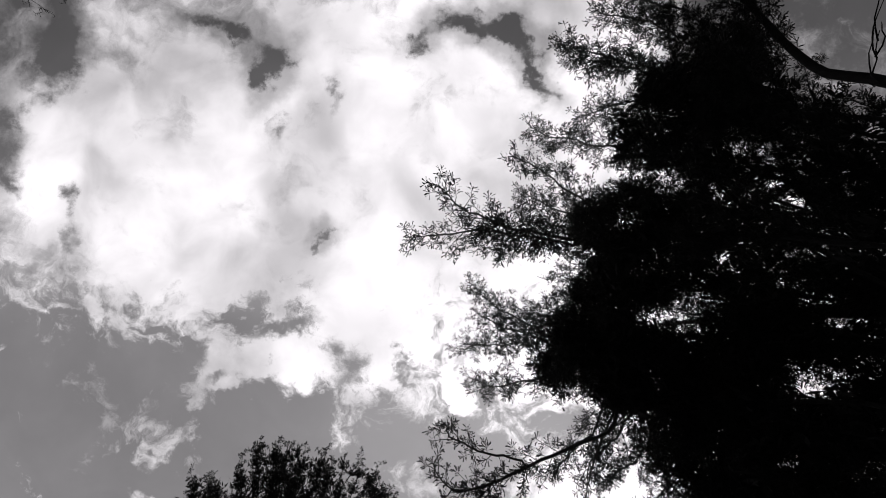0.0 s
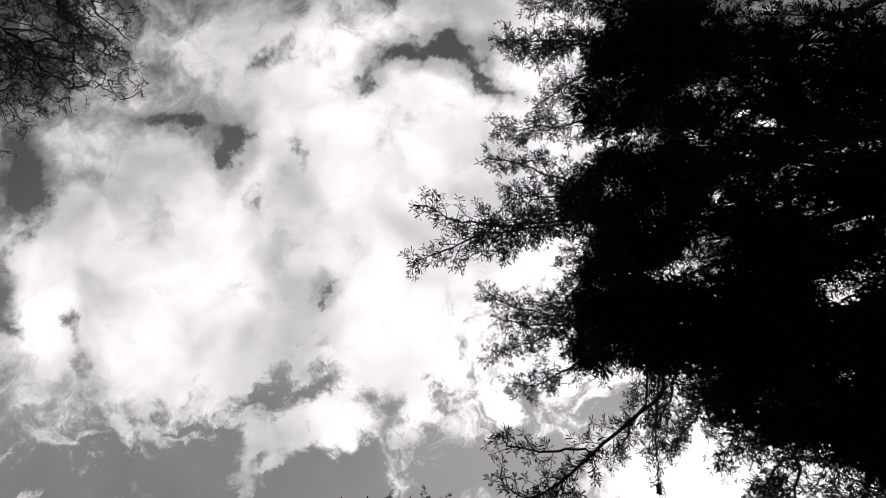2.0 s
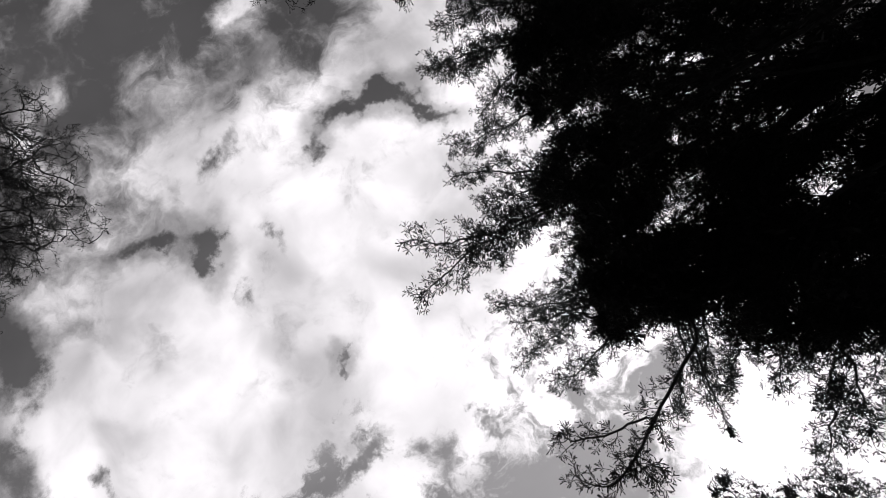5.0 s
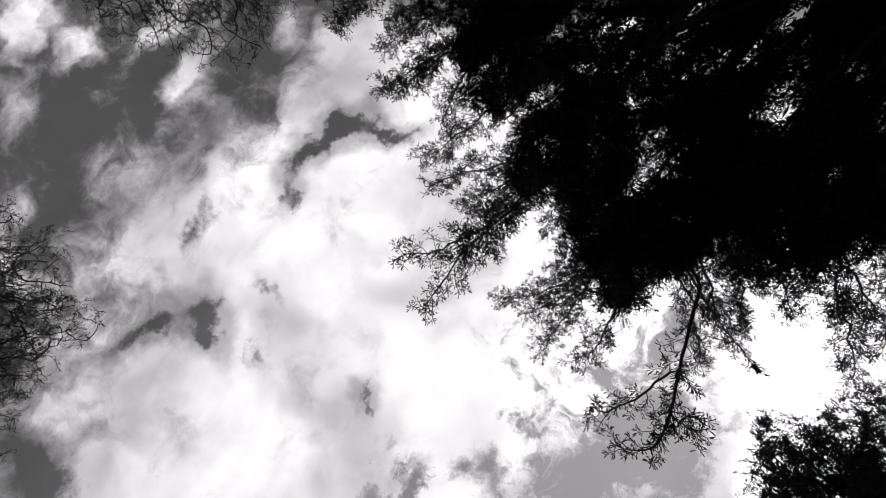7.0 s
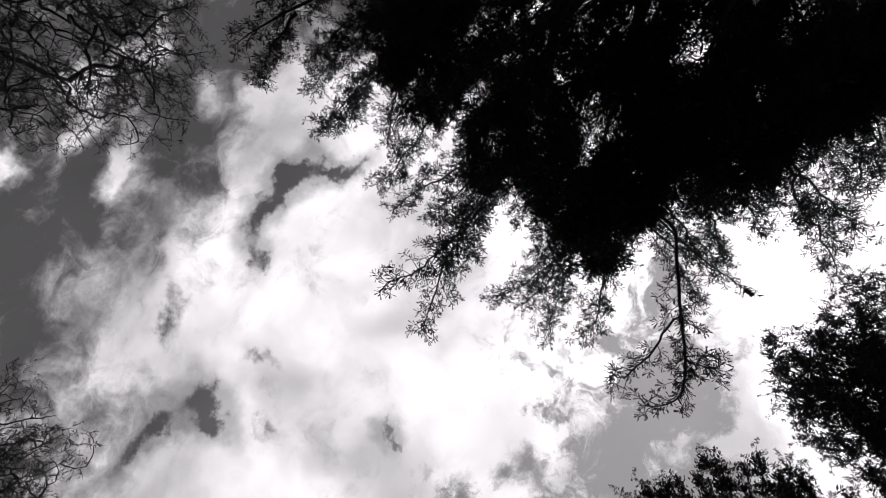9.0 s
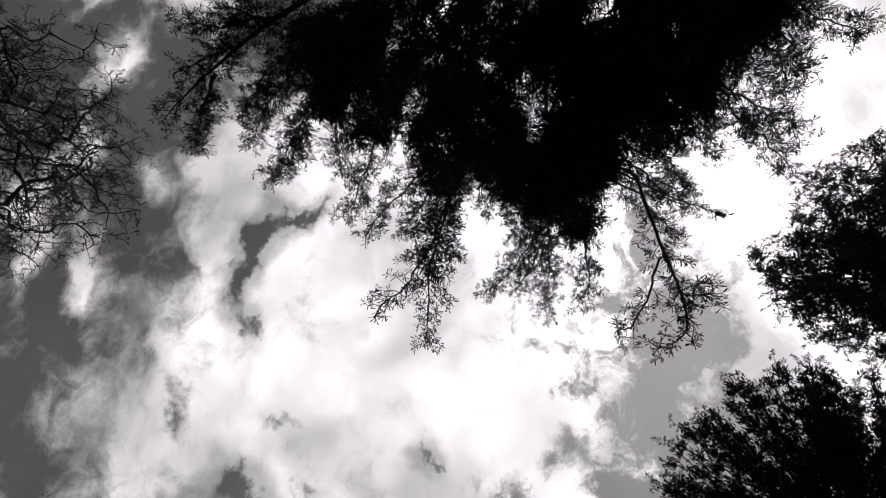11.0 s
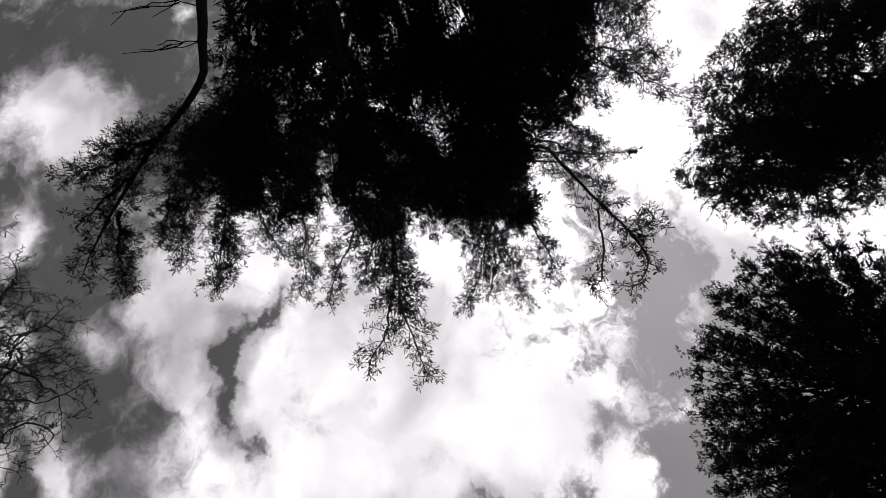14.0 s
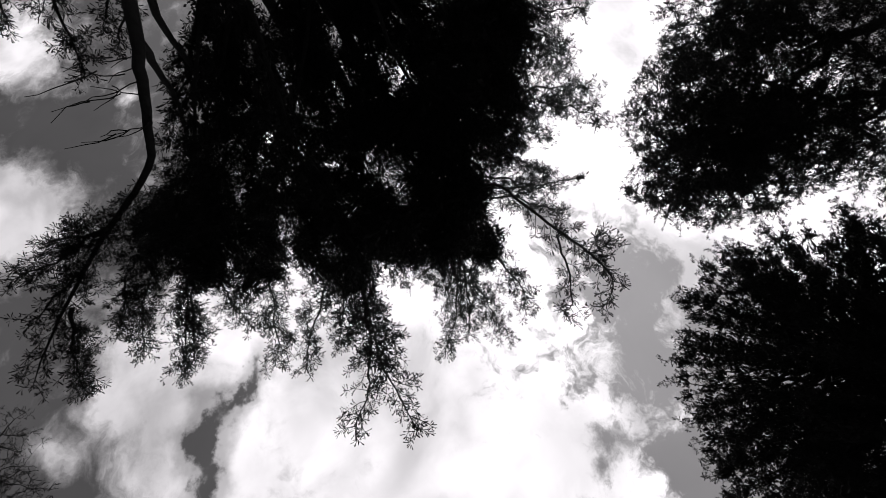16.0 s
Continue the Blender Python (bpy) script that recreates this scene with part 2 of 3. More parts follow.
def pine_bough(tree, line, thick, rng, bare=0.3, twig=0.55, step=0.08, needle=(15, 0.063, 0.0068), gap=0.062, sides=6, inner=0, out=0.82):
    """One bough with side shoots, and the needles on it."""
    wood, green = Soup(), Soup()
    n = len(line)
    s = np.linspace(0, 1, n)
    wood.tube(line, thick * (1 - s) ** 0.8 + 0.003, sides)
    cum = np.r_[0, np.cumsum(np.linalg.norm(np.diff(line, axis=0), axis=1))]
    total = cum[-1]
    spots, axes = [], []

    def shoot(root, way, length, depth):
        m = 2 if depth else 4
        lift = unit(np.array([0, 0, 1.0])) * length * rng.uniform(-0.05, 0.16)
        path = bend(root, root + way * length, lift, rng, m, 0.012)
        wood.thin(path, 0.0026 if depth else 0.004, 0.0018)
        k = max(2, int(length / gap))
        for j in range(k):
            f = 1 - j / k * 0.8
            i = min(int(f * (m - 1)), m - 2)
            p = path[i] + (path[i + 1] - path[i]) * (f * (m - 1) - i)
            spots.append(p), axes.append(unit(path[i + 1] - path[i]))
        if depth < 1 and length > 0.16:
            for f in np.arange(0.22, 0.95, 0.07 / length):
                i = int(f * (m - 1))
                d = unit(path[i + 1] - path[i])
                turn = unit(np.cross(d, (0, 0, 1.0)) * rng.choice((-1, 1)) + rng.normal(size=3) * 0.35)
                shoot(path[i], unit(d + turn * 0.9), min(0.13, length * rng.uniform(0.25, 0.5)), depth + 1)

    at, flip = total * bare, 1
    while at < total:
        f = at / total
        i = min(np.searchsorted(cum, at) - 1, n - 2)
        i = max(i, 0)
        p = line[i] + (line[i + 1] - line[i]) * (at - cum[i]) / (cum[i + 1] - cum[i] + 1e-9)
        d = unit(line[i + 1] - line[i])
        turn = unit(np.cross(d, (0, 0, 1.0)) * flip + rng.normal(size=3) * 0.4)
        shoot(p, unit(d * rng.uniform(0.8, 1.7) + turn), twig * rng.uniform(0.5, 1.0) * (1.1 - 0.6 * f), 0)
        at += step * rng.uniform(0.6, 1.4)
        flip = -flip
    for f in np.linspace(0.86, 1.0, 4):
        i = min(int(f * (n - 1)), n - 2)
        spots.append(line[i] + (line[i + 1] - line[i]) * (f * (n - 1) - i)), axes.append(unit(line[i + 1] - line[i]))
    tufts(green, np.array(spots), np.array(axes), rng, *needle)
    if inner:
        # old, close-set needle bundles along the shaded middle of the bough
        k = rng.integers(int(n * 0.35), int(n * out), inner)
        way = line[k + 1] - line[k]
        way /= np.linalg.norm(way, axis=1)[:, None]
        where = line[k] + spread(way, rng.uniform(0.3, 1.5, inner), rng) * rng.uniform(0.0, 0.2, inner)[:, None]
        green.blades(where, spread(way, rng.uniform(0.2, 1.3, inner), rng), rng.uniform(0.07, 0.13, inner), rng.uniform(0.02, 0.04, inner), rng, True)
    ob = part("bough", wood, PINE_BARK, tree)
    part("needles", green, NEEDLE, ob, "dark pine needles in star-shaped tufts", "stuff")
    return ob


def spine(points, n, rng, rough=0.02):
    """A smooth line through the points."""
    pts = np.asarray(points, float)
    s = np.linspace(0, len(pts) - 1, n)
    out = np.stack([np.interp(s, np.arange(len(pts)), pts[:, i]) for i in range(3)], 1)
    for _ in range(max(1, n // 8)):
        out[1:-1] = (out[:-2] + 2 * out[1:-1] + out[2:]) / 4
    wob = np.cumsum(rng.normal(size=out.shape), 0) * rough
    return out + wob - np.linspace(0, 1, n)[:, None] * wob[-1]


def thing(name, place, label, category, group=""):
    ob = new(name)
    ob.location = place
    return tagged(ob, label, category, group)


def within(p, ring):
    """Whether a point of the plan lies inside a closed outline."""
    odd = False
    for (ax, ay), (bx, by) in zip(ring, ring[1:] + ring[:1]):
        if (ay > p[1]) != (by > p[1]) and p[0] < ax + (bx - ax) * (p[1] - ay) / (by - ay):
            odd = not odd
    return odd


def main_pine():
    rng = np.random.default_rng(4)
    root = np.array([3.1, 0.0, 0.0])
    tree = thing("pine_tree", root, "tall dark pine with several stems and drooping needle boughs", "tree")
    stem = spine([(0, 0, -0.1), (0.0, 0.0, 2.0), (0.02, -0.02, 5.2), (-0.3, 0.1, 7.6), (-1.1, 0.4, 10.6)], 30, rng, 0.012)
    trunk = Soup()
    trunk.tube(stem, np.interp(stem[:, 2], (0, 0.4, 5, 10.6), (0.26, 0.2, 0.115, 0.02)), 12)
    part("trunk", trunk, PINE_BARK, tree)
    stems = [stem]
    for pts, r in (([(0, 0, 1.4), (0.12, -0.2, 3.0), (0.17, -0.29, 5.6), (-0.09, -0.44, 7.4), (-0.76, -0.4, 9.2)], 0.11),
                   ([(0, 0, 1.7), (-0.1, 0.18, 3.2), (-0.24, 0.26, 5.4), (-0.64, 0.51, 7.2), (-1.48, 1.05, 9.2)], 0.11),
                   ([(0.05, -0.1, 2.0), (0.15, -0.42, 3.6), (0.19, -0.6, 6.0), (-0.1, -0.8, 7.4), (-0.62, -1.02, 9.0)], 0.09),
                   ([(0, 0.1, 2.2), (-0.02, 0.45, 3.8), (-0.2, 0.75, 6.0), (-0.6, 1.2, 8.4)], 0.08)):
        line = spine(pts, 24, rng, 0.012)
        side = Soup()
        side.tube(line, np.linspace(r, 0.02, 24), 9)
        part("side_stem", side, PINE_BARK, tree)
        stems.append(line)

    def bole(z, toward):
        """A point on one of the stems at the height z."""
        line = min(stems, key=lambda q: np.linalg.norm(q[np.argmin(abs(q[:, 2] - z))][:2] - toward[:2]) + rng.uniform(0, 0.7))
        return line[np.argmin(abs(line[:, 2] - z))]

    # the crooked low limbs over the clearing: line, thickness, bare share, shoot length
    sparse = (13, 0.05, 0.0085)
    low = []
    for pts, r, bare, shoots in (
            ([(0, 0, 2.6), (-0.68, -0.75, 3.9), (-0.82, -1.07, 4.3), (-0.95, -1.23, 4.5), (-1.2, -1.49, 4.75), (-1.36, -1.67, 4.85),
              (-1.55, -2.15, 4.95), (-1.86, -2.58, 4.95), (-2.12, -2.78, 4.9), (-2.55, -3.06, 4.75)], 0.05, 0.64, 0.36),
            ([(-2.07, -2.73, 4.9), (-2.39, -2.81, 4.85), (-2.74, -2.72, 4.75)], 0.014, 0.05, 0.34),
            ([(-1.56, -2.18, 4.95), (-1.63, -2.64, 4.95), (-1.69, -2.99, 4.85)], 0.014, 0.05, 0.34),
            ([(-1.61, -2.25, 4.95), (-1.52, -2.49, 4.95), (-1.51, -2.69, 4.9)], 0.011, 0.05, 0.3),
            ([(-1.81, -2.51, 4.95), (-1.96, -2.8, 4.9), (-2.07, -2.95, 4.8)], 0.011, 0.05, 0.3),
            ([(0, -0.3, 3.2), (-0.51, -0.84, 4.2), (-0.32, -1.07, 4.9), (-0.38, -1.16, 5.4), (-0.5, -1.24, 5.8), (-0.75, -1.21, 6.6)], 0.036, 0.6, 0.34),
            ([(-0.81, -1.07, 4.3), (-0.73, -1.25, 4.9), (-0.77, -1.41, 5.3), (-0.99, -1.75, 5.9)], 0.03, 0.55, 0.36),
            ([(0, -0.2, 2.6), (0.14, -1.37, 4.2), (-0.21, -1.61, 4.4), (-0.75, -1.55, 4.4)], 0.02, 0.66, 0.36),
            ([(0, -0.2, 2.8), (0.14, -1.74, 4.2), (-0.08, -1.84, 4.3), (-0.29, -1.84, 4.3)], 0.016, 0.8, 0.3),
            ([(0, -0.2, 2.9), (-0.13, -0.99, 4.3), (-0.24, -1.16, 4.4), (-0.49, -1.31, 4.4)], 0.016, 0.72, 0.24),
            ([(-0.3, -0.5, 3.4), (-0.44, -0.91, 4.2), (-0.48, -1.16, 4.4), (-0.69, -1.28, 4.4)], 0.014, 0.7, 0.2)):
        line = spine(pts, 8 + 4 * len(pts) // 2, rng, 0.01)
        low.append(line)
        pine_bough(tree, line, r, rng, bare, shoots, 0.038, sparse, 0.07)
    for at in (6, 7, 8, 9, 10, 11):
        dead = Soup()
        a = low[0][at]
        for k in range(3):
            b = a + np.array([0.0, -0.32, -0.05]) * rng.uniform(0.5, 1.0) + rng.normal(size=3) * 0.07
            dead.tube(bend(a, b, rng.normal(size=3) * 0.03, rng, 6, 0.012), np.linspace(0.005, 0.002, 6), 4)
            a = a + (b - a) * 0.45
        part("dead_twig", dead, PINE_BARK, tree, "bare dead twig")

    # the close crown: plan outline per metre of height above the clearing, with thinner growth round the stems
    outline = [
        (0.448, -0.644), (0.386, -0.7), (0.317, -0.7), (0.278, -0.62), (0.226, -0.551), (0.215, -0.45), (0.142, -0.362), (0.106, -0.257),
        (0.051, -0.161), (0.052, -0.069), (-0.002, 0.028), (-0.057, 0.155), (0.009, 0.196), (0.138, 0.252), (0.168, 0.322), (0.241, 0.335),
        (0.256, 0.438), (0.393, 0.491), (0.517, 0.535), (0.65, 0.58), (0.86, 0.55), (0.92, 0.0), (0.8, -0.32), (0.62, -0.44), (0.538, -0.537)]
    edge = []
    for a, b in zip(outline[:19], outline[1:20]):
        a, b = np.array(a), np.array(b)
        for f in np.arange(0.0, 1.0, 0.055 / math.dist(a, b)):
            q = a + (b - a) * f
            edge.append(q + unit(np.array([0.36 - q[0], -0.05 - q[1], 0.0]))[:2] * 0.045)
    grown, tried = [], 0
    while len(grown) < 300:
        tried += 1
        u = np.array([-0.06 + 0.98 * (tried * 0.7548777 % 1), -0.71 + 1.29 * (tried * 0.5698403 % 1)])
        if len(grown) % 7 == 0 and edge:
            u = edge.pop(rng.integers(len(edge)))
        elif not within(u, outline):
            continue
        elif u[0] > 0.4 and u[1] < 0.22 and rng.uniform() < 0.62:
            continue
        h = rng.uniform(3.7, 6.8)
        tip = np.array([u[0] * h, u[1] * h, h + 1.6]) - root
        a = bole(max(tip[2] - rng.uniform(0.3, 1.3), 2.8), tip)
        span = math.dist(tip, a)
        near = [q for q in grown[-60:] if math.dist(q[-1], tip) < 0.9]
        if near and span > 1.5:
            q = near[rng.integers(len(near))]
            a = q[rng.integers(5, 9)]
            span = math.dist(tip, a)
        line = bend(a, tip, (*rng.normal(size=2) * 0.1, rng.uniform(-0.1, 0.3)), rng, 12, 0.03)
        grown.append(line)
        pine_bough(tree, line, 0.006 + 0.005 * span, rng, min(0.5, max(0.15, 1 - 1.3 / span)), 0.46, 0.07, (12, 0.06, 0.0105), inner=200, out=0.8)

    # the boughs that hang out of the crown's edge: where each leaves it, its middle and its end
    wood = np.concatenate([line[4:] for line in grown])
    front = [
        ((-2.87, -0.49, 4.95), (-3.46, -0.62, 4.75), (-4.08, -0.54, 4.6)), ((-3.31, -0.66, 4.95), (-3.6, -0.76, 4.75), (-3.87, -0.94, 4.6)),
        ((-2.39, -1.65, 6.15), (-2.8, -1.73, 5.95), (-3.22, -1.81, 5.8)), ((-2.73, -0.92, 5.75), (-3.12, -1.22, 5.55), (-3.38, -1.4, 5.4)),
        ((-2.81, -0.92, 6.15), (-3.08, -1.03, 5.95), (-3.3, -1.13, 5.8)), ((-2.02, -2.26, 5.85), (-2.55, -2.42, 5.65), (-2.98, -2.52, 5.5)),
        ((-2.04, -2.21, 5.85), (-2.46, -2.24, 5.65), (-2.84, -2.33, 5.5)), ((-1.87, -2.43, 5.55), (-2.29, -2.53, 5.35), (-2.64, -2.53, 5.2)),
        ((-1.78, -2.62, 5.55), (-2.11, -2.65, 5.35), (-2.38, -2.64, 5.2)), ((-2.16, -2.11, 6.15), (-2.51, -1.99, 5.95), (-2.78, -1.87, 5.8))]
    flank = [
        ((-2.42, -0.15, 6.65), (-2.74, -0.24, 6.45), (-3.02, -0.34, 6.3)), ((-2.44, 0.02, 6.65), (-2.76, -0.07, 6.45), (-3.04, -0.18, 6.3)),
        ((-2.54, 0.17, 6.65), (-2.85, 0.07, 6.45), (-3.13, -0.05, 6.3)), ((-2.74, 0.26, 6.65), (-3.05, 0.16, 6.45), (-3.32, 0.04, 6.3)),
        ((-3.19, 0.3, 6.65), (-3.65, 0.03, 6.45), (-3.97, -0.26, 6.3)), ((-3.2, 0.33, 6.65), (-3.66, 0.21, 6.45), (-3.93, 0.05, 6.3)),
        ((-3.25, 0.43, 6.65), (-3.78, 0.45, 6.45), (-4.11, 0.46, 6.3)), ((-3.22, 0.82, 6.35), (-3.64, 0.79, 6.15), (-3.91, 0.74, 6.0)),
        ((-2.67, 1.2, 6.35), (-2.95, 1.39, 6.15), (-3.09, 1.55, 6.0)), ((-2.43, 1.32, 6.35), (-2.72, 1.5, 6.15), (-2.78, 1.67, 6.0)),
        ((-2.16, 1.39, 6.35), (-2.4, 1.52, 6.15), (-2.59, 1.61, 6.0))]
    rear = [
        ((-1.87, 2.0, 6.15), (-2.12, 2.24, 5.95), (-2.46, 2.38, 5.8)), ((-1.66, 2.03, 6.15), (-1.86, 2.23, 5.95), (-2.06, 2.36, 5.8)),
        ((-1.19, 2.13, 6.15), (-1.45, 2.26, 5.95), (-1.81, 2.23, 5.8)), ((-1.01, 2.22, 6.15), (-1.27, 2.32, 5.95), (-1.58, 2.33, 5.8)),
        ((-0.76, 2.34, 6.15), (-1.06, 2.5, 5.95), (-1.26, 2.73, 5.8)), ((-1.91, 1.55, 6.15), (-2.18, 1.65, 5.95), (-2.31, 1.74, 5.8))]
    for pts in front + flank + rear:
        a = wood[np.argmin(np.linalg.norm(wood - np.array(pts[0]), axis=1))]
        line = spine([a, *pts], 20, rng, 0.012)
        pine_bough(tree, line, 0.011, rng, 0.16, 0.35, 0.036, (13, 0.052, 0.009), 0.07)
    # the thin far boughs with open shoots, and one with a cone at its end
    for pts, r, bare in (
            ([(-2.63, 0.91, 5.2), (-3.0, 1.01, 5.0), (-3.29, 1.09, 4.85), (-3.58, 1.23, 4.7), (-3.77, 1.25, 4.65), (-3.89, 1.05, 4.6)], 0.0125, 0.3),
            ([(-3.28, 1.08, 4.85), (-3.6, 0.99, 4.7), (-3.74, 0.89, 4.65), (-3.8, 0.79, 4.6)], 0.006, 0.35),
            ([(-3.46, 1.17, 4.75), (-3.49, 1.28, 4.7), (-3.49, 1.34, 4.65)], 0.005, 0.25)):
        if r > 0.011:
            pts = [wood[np.argmin(np.linalg.norm(wood - np.array(pts[0]), axis=1))]] + pts
        pine_bough(tree, spine(pts, 20, rng, 0.008), r, rng, bare, 0.28, 0.045, (13, 0.05, 0.0085), 0.07)
    a = wood[np.argmin(np.linalg.norm(wood - np.array((-2.57, 1.16, 5.8)), axis=1))]
    line = spine([a, (-2.77, 1.48, 5.9), (-2.85, 1.85, 5.9)], 16, rng, 0.006)
    ob = pine_bough(tree, line, 0.009, rng, 0.35, 0.2, 0.07, sparse)
    cone = Soup()
    body = line[-1] + (line[-1] - line[-2]) * np.linspace(-0.3, 1.9, 9)[:, None]
    cone.tube(body, [0.004, 0.012, 0.018, 0.021, 0.02, 0.017, 0.013, 0.008, 0.003], 9)
    k = rng.integers(1, 8, 90)
    axis = np.repeat(unit(body[-1] - body[0])[None], 90, 0)
    cone.blades(body[k], spread(axis, rng.uniform(0.7, 1.4, 90), rng), rng.uniform(0.025, 0.045, 90), np.full(90, 0.012), rng, True)
    part("cone", cone, PINE_BARK, ob, "small open pine cone")
    # boughs on the far side of the stems
    for i in range(10):
        ang, z = rng.uniform(-1.2, 1.2), rng.uniform(4.5, 9.5)
        reach = 2.6 * (1.1 - (z - 4) / 8)
        tip = np.array([math.cos(ang) * reach, math.sin(ang) * reach, z])
        pine_bough(tree, bend(bole(z - 0.6, tip), tip, (0, 0, 0.2), rng, 10, 0.03), 0.025, rng, 0.35, 0.5, 0.14)


def far_pine():
    rng = np.random.default_rng(9)
    root = np.array([-5.4, 6.9, 0.0])
    tree = thing("pine_tree", root, "broad black-looking pine with dense rounded clumps of needles", "tree")
    stem = spine([(0, 0, -0.1), (0.1, 0, 3.0), (0.3, -0.3, 6.5), (0.7, -1.0, 9.4)], 24, rng, 0.02)
    trunk = Soup()
    trunk.tube(stem, np.interp(stem[:, 2], (0, 0.5, 9.4), (0.26, 0.2, 0.04)), 12)
    part("trunk", trunk, PINE_BARK, tree)
    for i in range(250):
        ang = i * 2.39996
        level = rng.uniform(0, 1)
        z = 7.3 + 3.7 * level
        reach = 3.45 * math.sqrt(max(0.05, 1 - ((z - 9.2) / 2.5) ** 2)) * rng.uniform(0.8, 1.0)
        c = np.array([0.4, -0.85, 0])
        tip = c + np.array([math.cos(ang) * reach, math.sin(ang) * reach, z])
        a = stem[np.argmin(abs(stem[:, 2] - max(3.5, z - rng.uniform(0.8, 2.0))))]
        pine_bough(tree, bend(a, tip, (0, 0, 0.25), rng, 10, 0.05), 0.03, rng, 0.4, 0.31, 0.085, (11, 0.052, 0.016), 0.085, 5, 380, 0.92)


# ---- broadleaved trees: limbs grow out to points strewn through the crown ----
def grow(root, top, crown, spots, rng, first):
    """The skeleton of a tree: a trunk line, then branches to each spot from the nearest wood. Returns branches and their thickness."""
    stem = spine([(0, 0, -0.1), (0.05, 0.03, top * 0.4), (crown[0] * 0.3, crown[1] * 0.3, top)], 16, rng, 0.03)
    nodes, owner = [p for p in stem], [-1] * len(stem)
    branches = []
    order = np.argsort(np.linalg.norm(spots - stem[-1], axis=1) * rng.uniform(0.75, 1.25, len(spots)))
    cloud = np.zeros((len(spots) * 6 + 40, 3))
    cloud[:len(stem)] = stem
    used = len(stem)
    who = np.full(len(cloud), -1)
    start = 5
    for k, i in enumerate(order):
        q = spots[i]
        d = np.linalg.norm(cloud[start:used] - q, axis=1) + 0.35 * np.maximum(0, cloud[start:used, 2] - q[2])
        if k < first:
            d[len(stem) - start:] = 1e9
        j = start + int(np.argmin(d))
        a = cloud[j]
        span = np.linalg.norm(q - a)
        m = 6 if span > 0.5 else 4
        line = bend(a, q, np.array([0, 0, 0.03 * span]) + rng.normal(size=3) * 0.07 * span, rng, m, 0.05 * min(span, 0.6))
        b = len(branches)
        branches.append([line, who[j], 1])
        p = who[j]
        while p >= 0:
            branches[p][2] += 1
            p = branches[p][1]
        for v in line[1:]:
            if used < len(cloud):
                cloud[used], who[used] = v, b
                used += 1
    return stem, branches


def inside(center, radii, count, rng, hollow=0.25):
    v = rng.normal(size=(count, 3))
    v /= np.linalg.norm(v, axis=1)[:, None]
    r = (hollow + (1 - hollow) * rng.uniform(0, 1, count)) ** 0.5
    lump = 1 + 0.24 * np.sin(v[:, 0] * 5 + 1) * np.sin(v[:, 1] * 6) + 0.1 * np.sin(v[:, 2] * 9)
    return np.asarray(center) + v * (r * lump)[:, None] * np.asarray(radii)


def limbs(tree, stem, branches, r0, bark, thin, rng, twigs=0, leafy=False):
    """Trunk, limbs and, under each limb, its fine twigs. Returns the limb objects by branch."""
    trunk = Soup()
    trunk.tube(stem, np.interp(stem[:, 2], (0, 0.5, stem[-1, 2]), (r0 * 1.35, r0, r0 * 0.45)), 10)
    part("trunk", trunk, bark, tree)
    lead = []
    for b, (line, parent, n) in enumerate(branches):
        lead.append(b if parent < 0 else lead[parent])
    made, tips = {}, {}
    for head in sorted(set(lead)):
        thick, fine = Soup(), Soup()
        for b, (line, parent, n) in enumerate(branches):
            if lead[b] != head:
                continue
            r = thin * n ** 0.46
            up = thin * branches[parent][2] ** 0.46 if parent >= 0 else r * 1.25
            radii = np.linspace(min(r * 1.25, up), r * 0.62, len(line))
            if n >= 7 or b == head:
                thick.tube(line, radii, 6)
            if n < 7:
                if b != head:
                    fine.thin(line, radii[0], radii[-1])
                for _ in range(twigs):
                    k = rng.integers(1, len(line))
                    way = unit(unit(line[k] - line[k - 1]) + rng.normal(size=3) * (0.6 if leafy else 0.8))
                    size = rng.uniform(0.14, 0.36) if leafy else rng.uniform(0.1, 0.24)
                    twig = bend(line[k], line[k] + way * size, rng.normal(size=3) * size * 0.25, rng, 4, 0.012 if leafy else 0.022)
                    fine.thin(twig, 0.003 if leafy else 0.0055, 0.002 if leafy else 0.005)
                    tips.setdefault(head, []).append(twig)
                    if leafy:
                        continue
                    for fork in (1, 2):
                        side = unit(way + rng.normal(size=3) * 0.8)
                        fine.thin(np.array([twig[fork], twig[fork] + side * size * 0.45]), 0.0048, 0.0055)
        made[head] = part("limb", thick, bark, tree)
        if fine.fine:
            part("spray", fine, bark, made[head], kind="stuff")
    return made, tips


def bare_tree(root, label, center, radii, top, count, seed):
    rng = np.random.default_rng(seed)
    tree = thing("bare_tree", root, label, "tree", "leafless trees at the clearing")
    spots = inside(center, radii, count, rng)
    stem, branches = grow(root, top, center, spots, rng, 9)
    limbs(tree, stem, branches, 0.17, BARE_BARK, 0.0052, rng, 4)


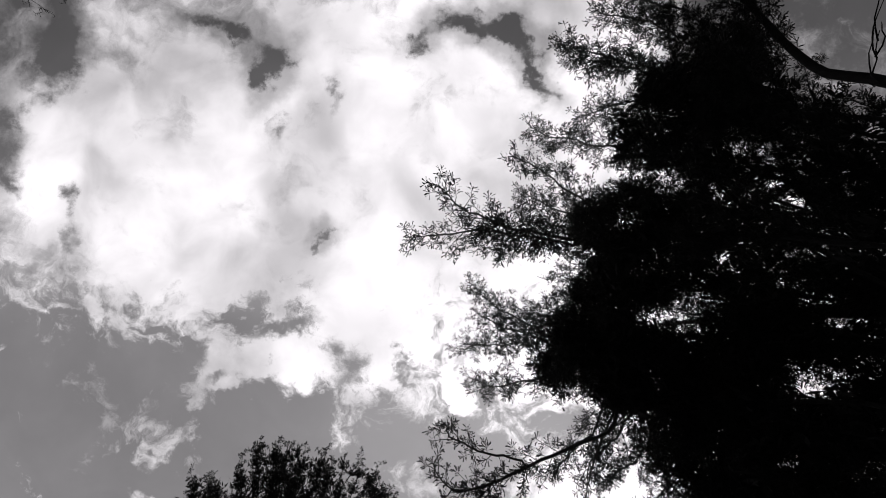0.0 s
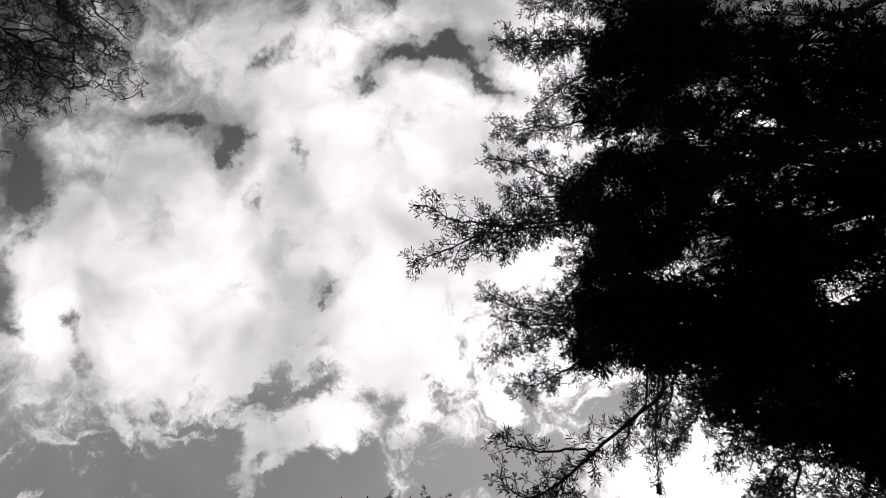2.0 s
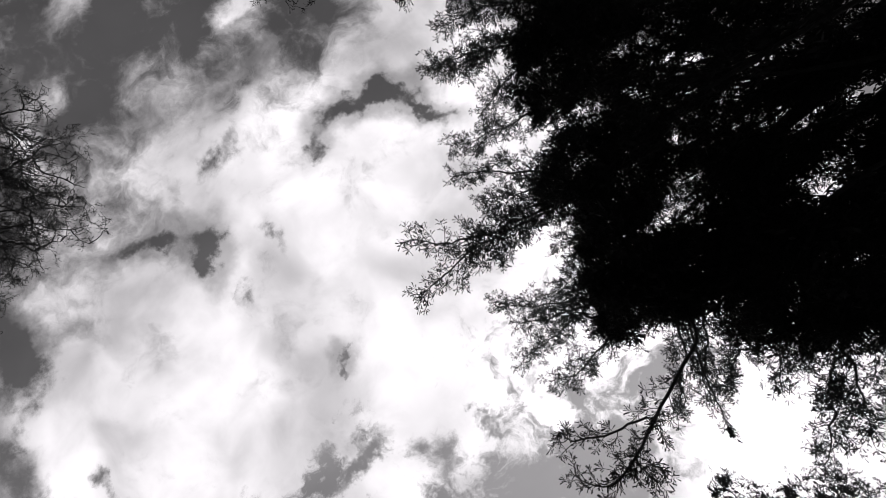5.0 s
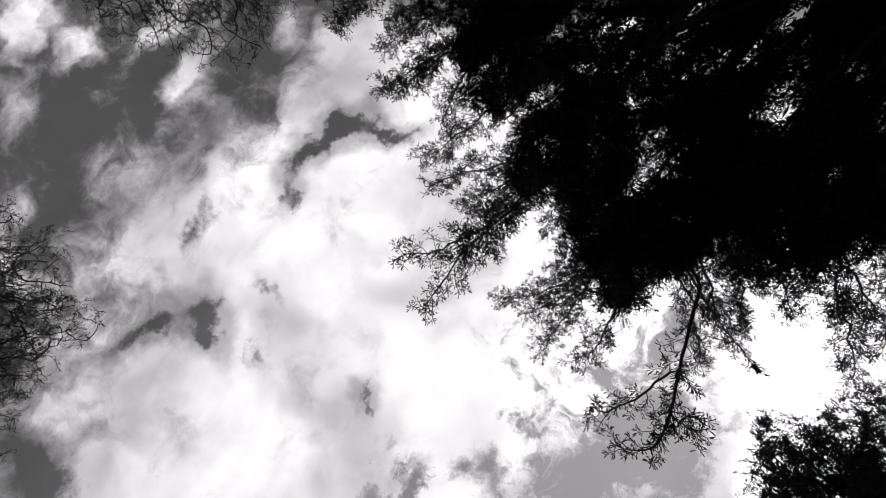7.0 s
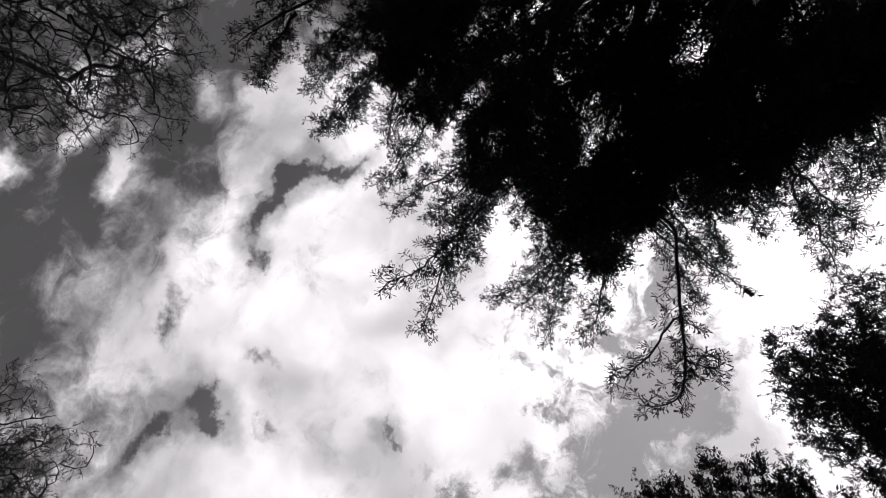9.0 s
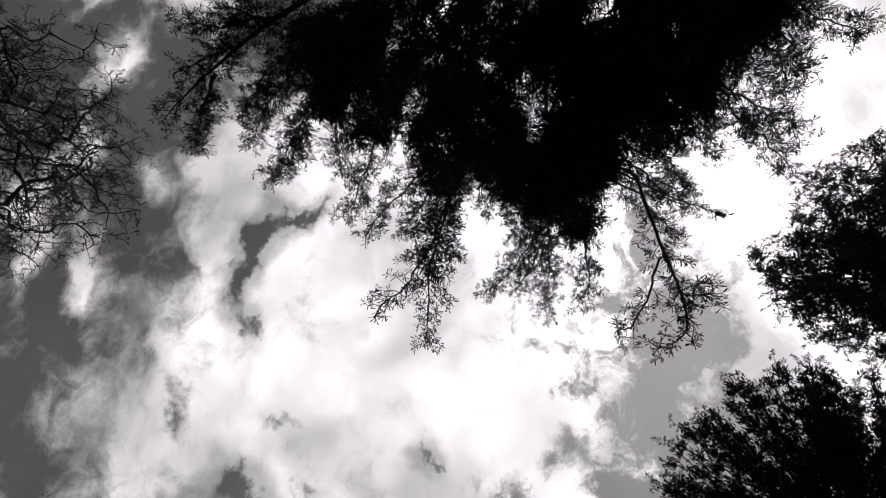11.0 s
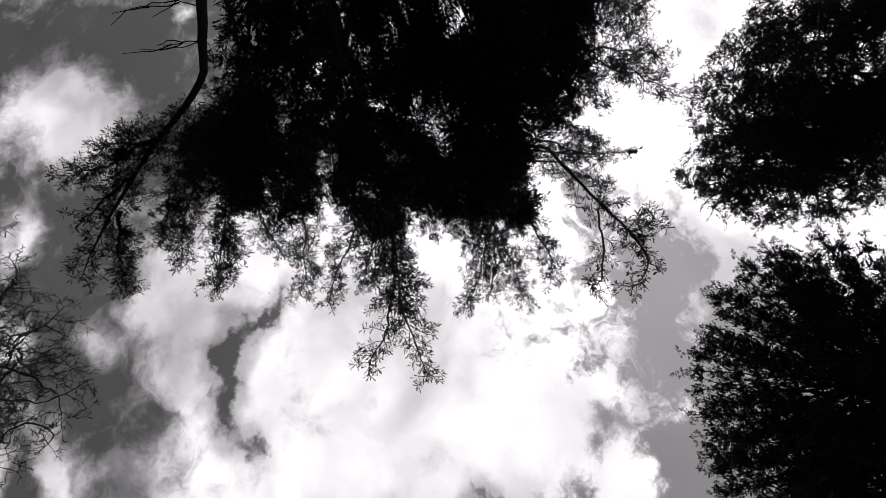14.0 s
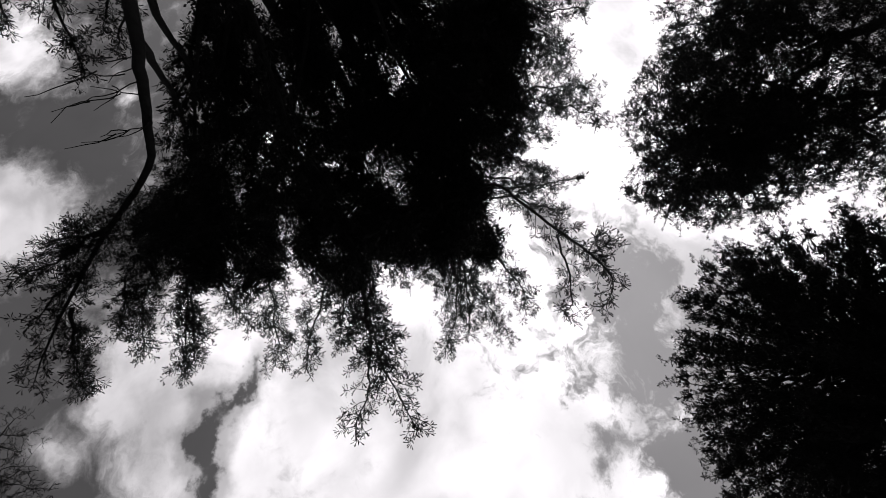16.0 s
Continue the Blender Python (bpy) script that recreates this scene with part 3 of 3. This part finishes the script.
def leafy_tree():
    rng = np.random.default_rng(21)
    root = np.array([0.5, 8.6, 0.0])
    tree = thing("evergreen_tree", root, "dense evergreen tree with small dark leaves on fine twigs", "tree")
    spots = inside((0.1, -0.3, 9.3), (2.6, 3.2, 2.5), 2700, rng, 0.15)
    spots = spots[(np.hypot(spots[:, 0], spots[:, 1]) > 1.1) | (spots[:, 2] > 10.2)]
    spots = np.concatenate([spots[:2200], inside((-0.85, -2.9, 9.3), (1.3, 1.42, 1.4), 560, rng, 0.1)])
    stem, branches = grow(root, 7.6, (0, 0, 8), spots, rng, 10)
    made, tips = limbs(tree, stem, branches, 0.18, BARE_BARK, 0.0045, rng, 6, True)
    for head, limb in made.items():
        if head not in tips:
            continue
        paths = np.array(tips[head])
        per = 32
        n = len(paths) * per
        f = rng.uniform(0.15, 2.99, n)
        k, f = f.astype(int), (f % 1)[:, None]
        rows = np.repeat(np.arange(len(paths)), per)
        where = paths[rows, k] * (1 - f) + paths[rows, k + 1] * f
        axes = paths[rows, k + 1] - paths[rows, k]
        axes /= np.linalg.norm(axes, axis=1)[:, None] + 1e-9
        leaves = Soup()
        leaves.blades(where + rng.normal(size=(n, 3)) * 0.012, spread(axes, rng.uniform(0.3, 1.1, n), rng), rng.uniform(0.026, 0.05, n), rng.uniform(0.013, 0.023, n), rng)
        n = len(paths) * 2
        rows = np.repeat(np.arange(len(paths)), 2)
        leaves.blades(paths[rows, 0] + rng.normal(size=(n, 3)) * 0.05, spread(axes[::per][rows], rng.uniform(0.4, 1.4, n), rng), rng.uniform(0.045, 0.075, n), rng.uniform(0.03, 0.05, n), rng, True)
        part("leaves", leaves, LEAF, limb, "small dark leaves", "stuff")


# ---- ground ----
def ground():
    n, size = 60, 900.0
    s = np.linspace(-1, 1, n)
    s = np.sign(s) * abs(s) ** 3 * size
    xx, yy = np.meshgrid(s, s)
    zz = 0.05 * np.sin(xx * 0.5) * np.sin(yy * 0.4 + 1) - 0.05
    soup = Soup()
    soup.verts.append(np.stack([xx, yy, zz], -1).reshape(-1, 3))
    for i in range(n - 1):
        for j in range(n - 1):
            soup.faces.append(np.array([(i * n + j, i * n + j + 1, (i + 1) * n + j + 1, (i + 1) * n + j)]))
    ob = new("ground", soup.mesh("ground", GRASS))
    tagged(ob, "rough grassy ground of the clearing", "ground", kind="structure")


ground()
main_pine()
far_pine()
leafy_tree()
bare_tree((-11.6, -11.4, 0), "leafless tree with crooked limbs and dense fine twigs", (-0.2, -0.2, 8.4), (3.3, 3.3, 2.8), 6.2, 3100, 31)
bare_tree((0.7, -12.2, 0), "wide leafless tree with a haze of fine twigs", (0, 0.0, 8.8), (3.0, 3.7, 2.9), 6.6, 3100, 32)
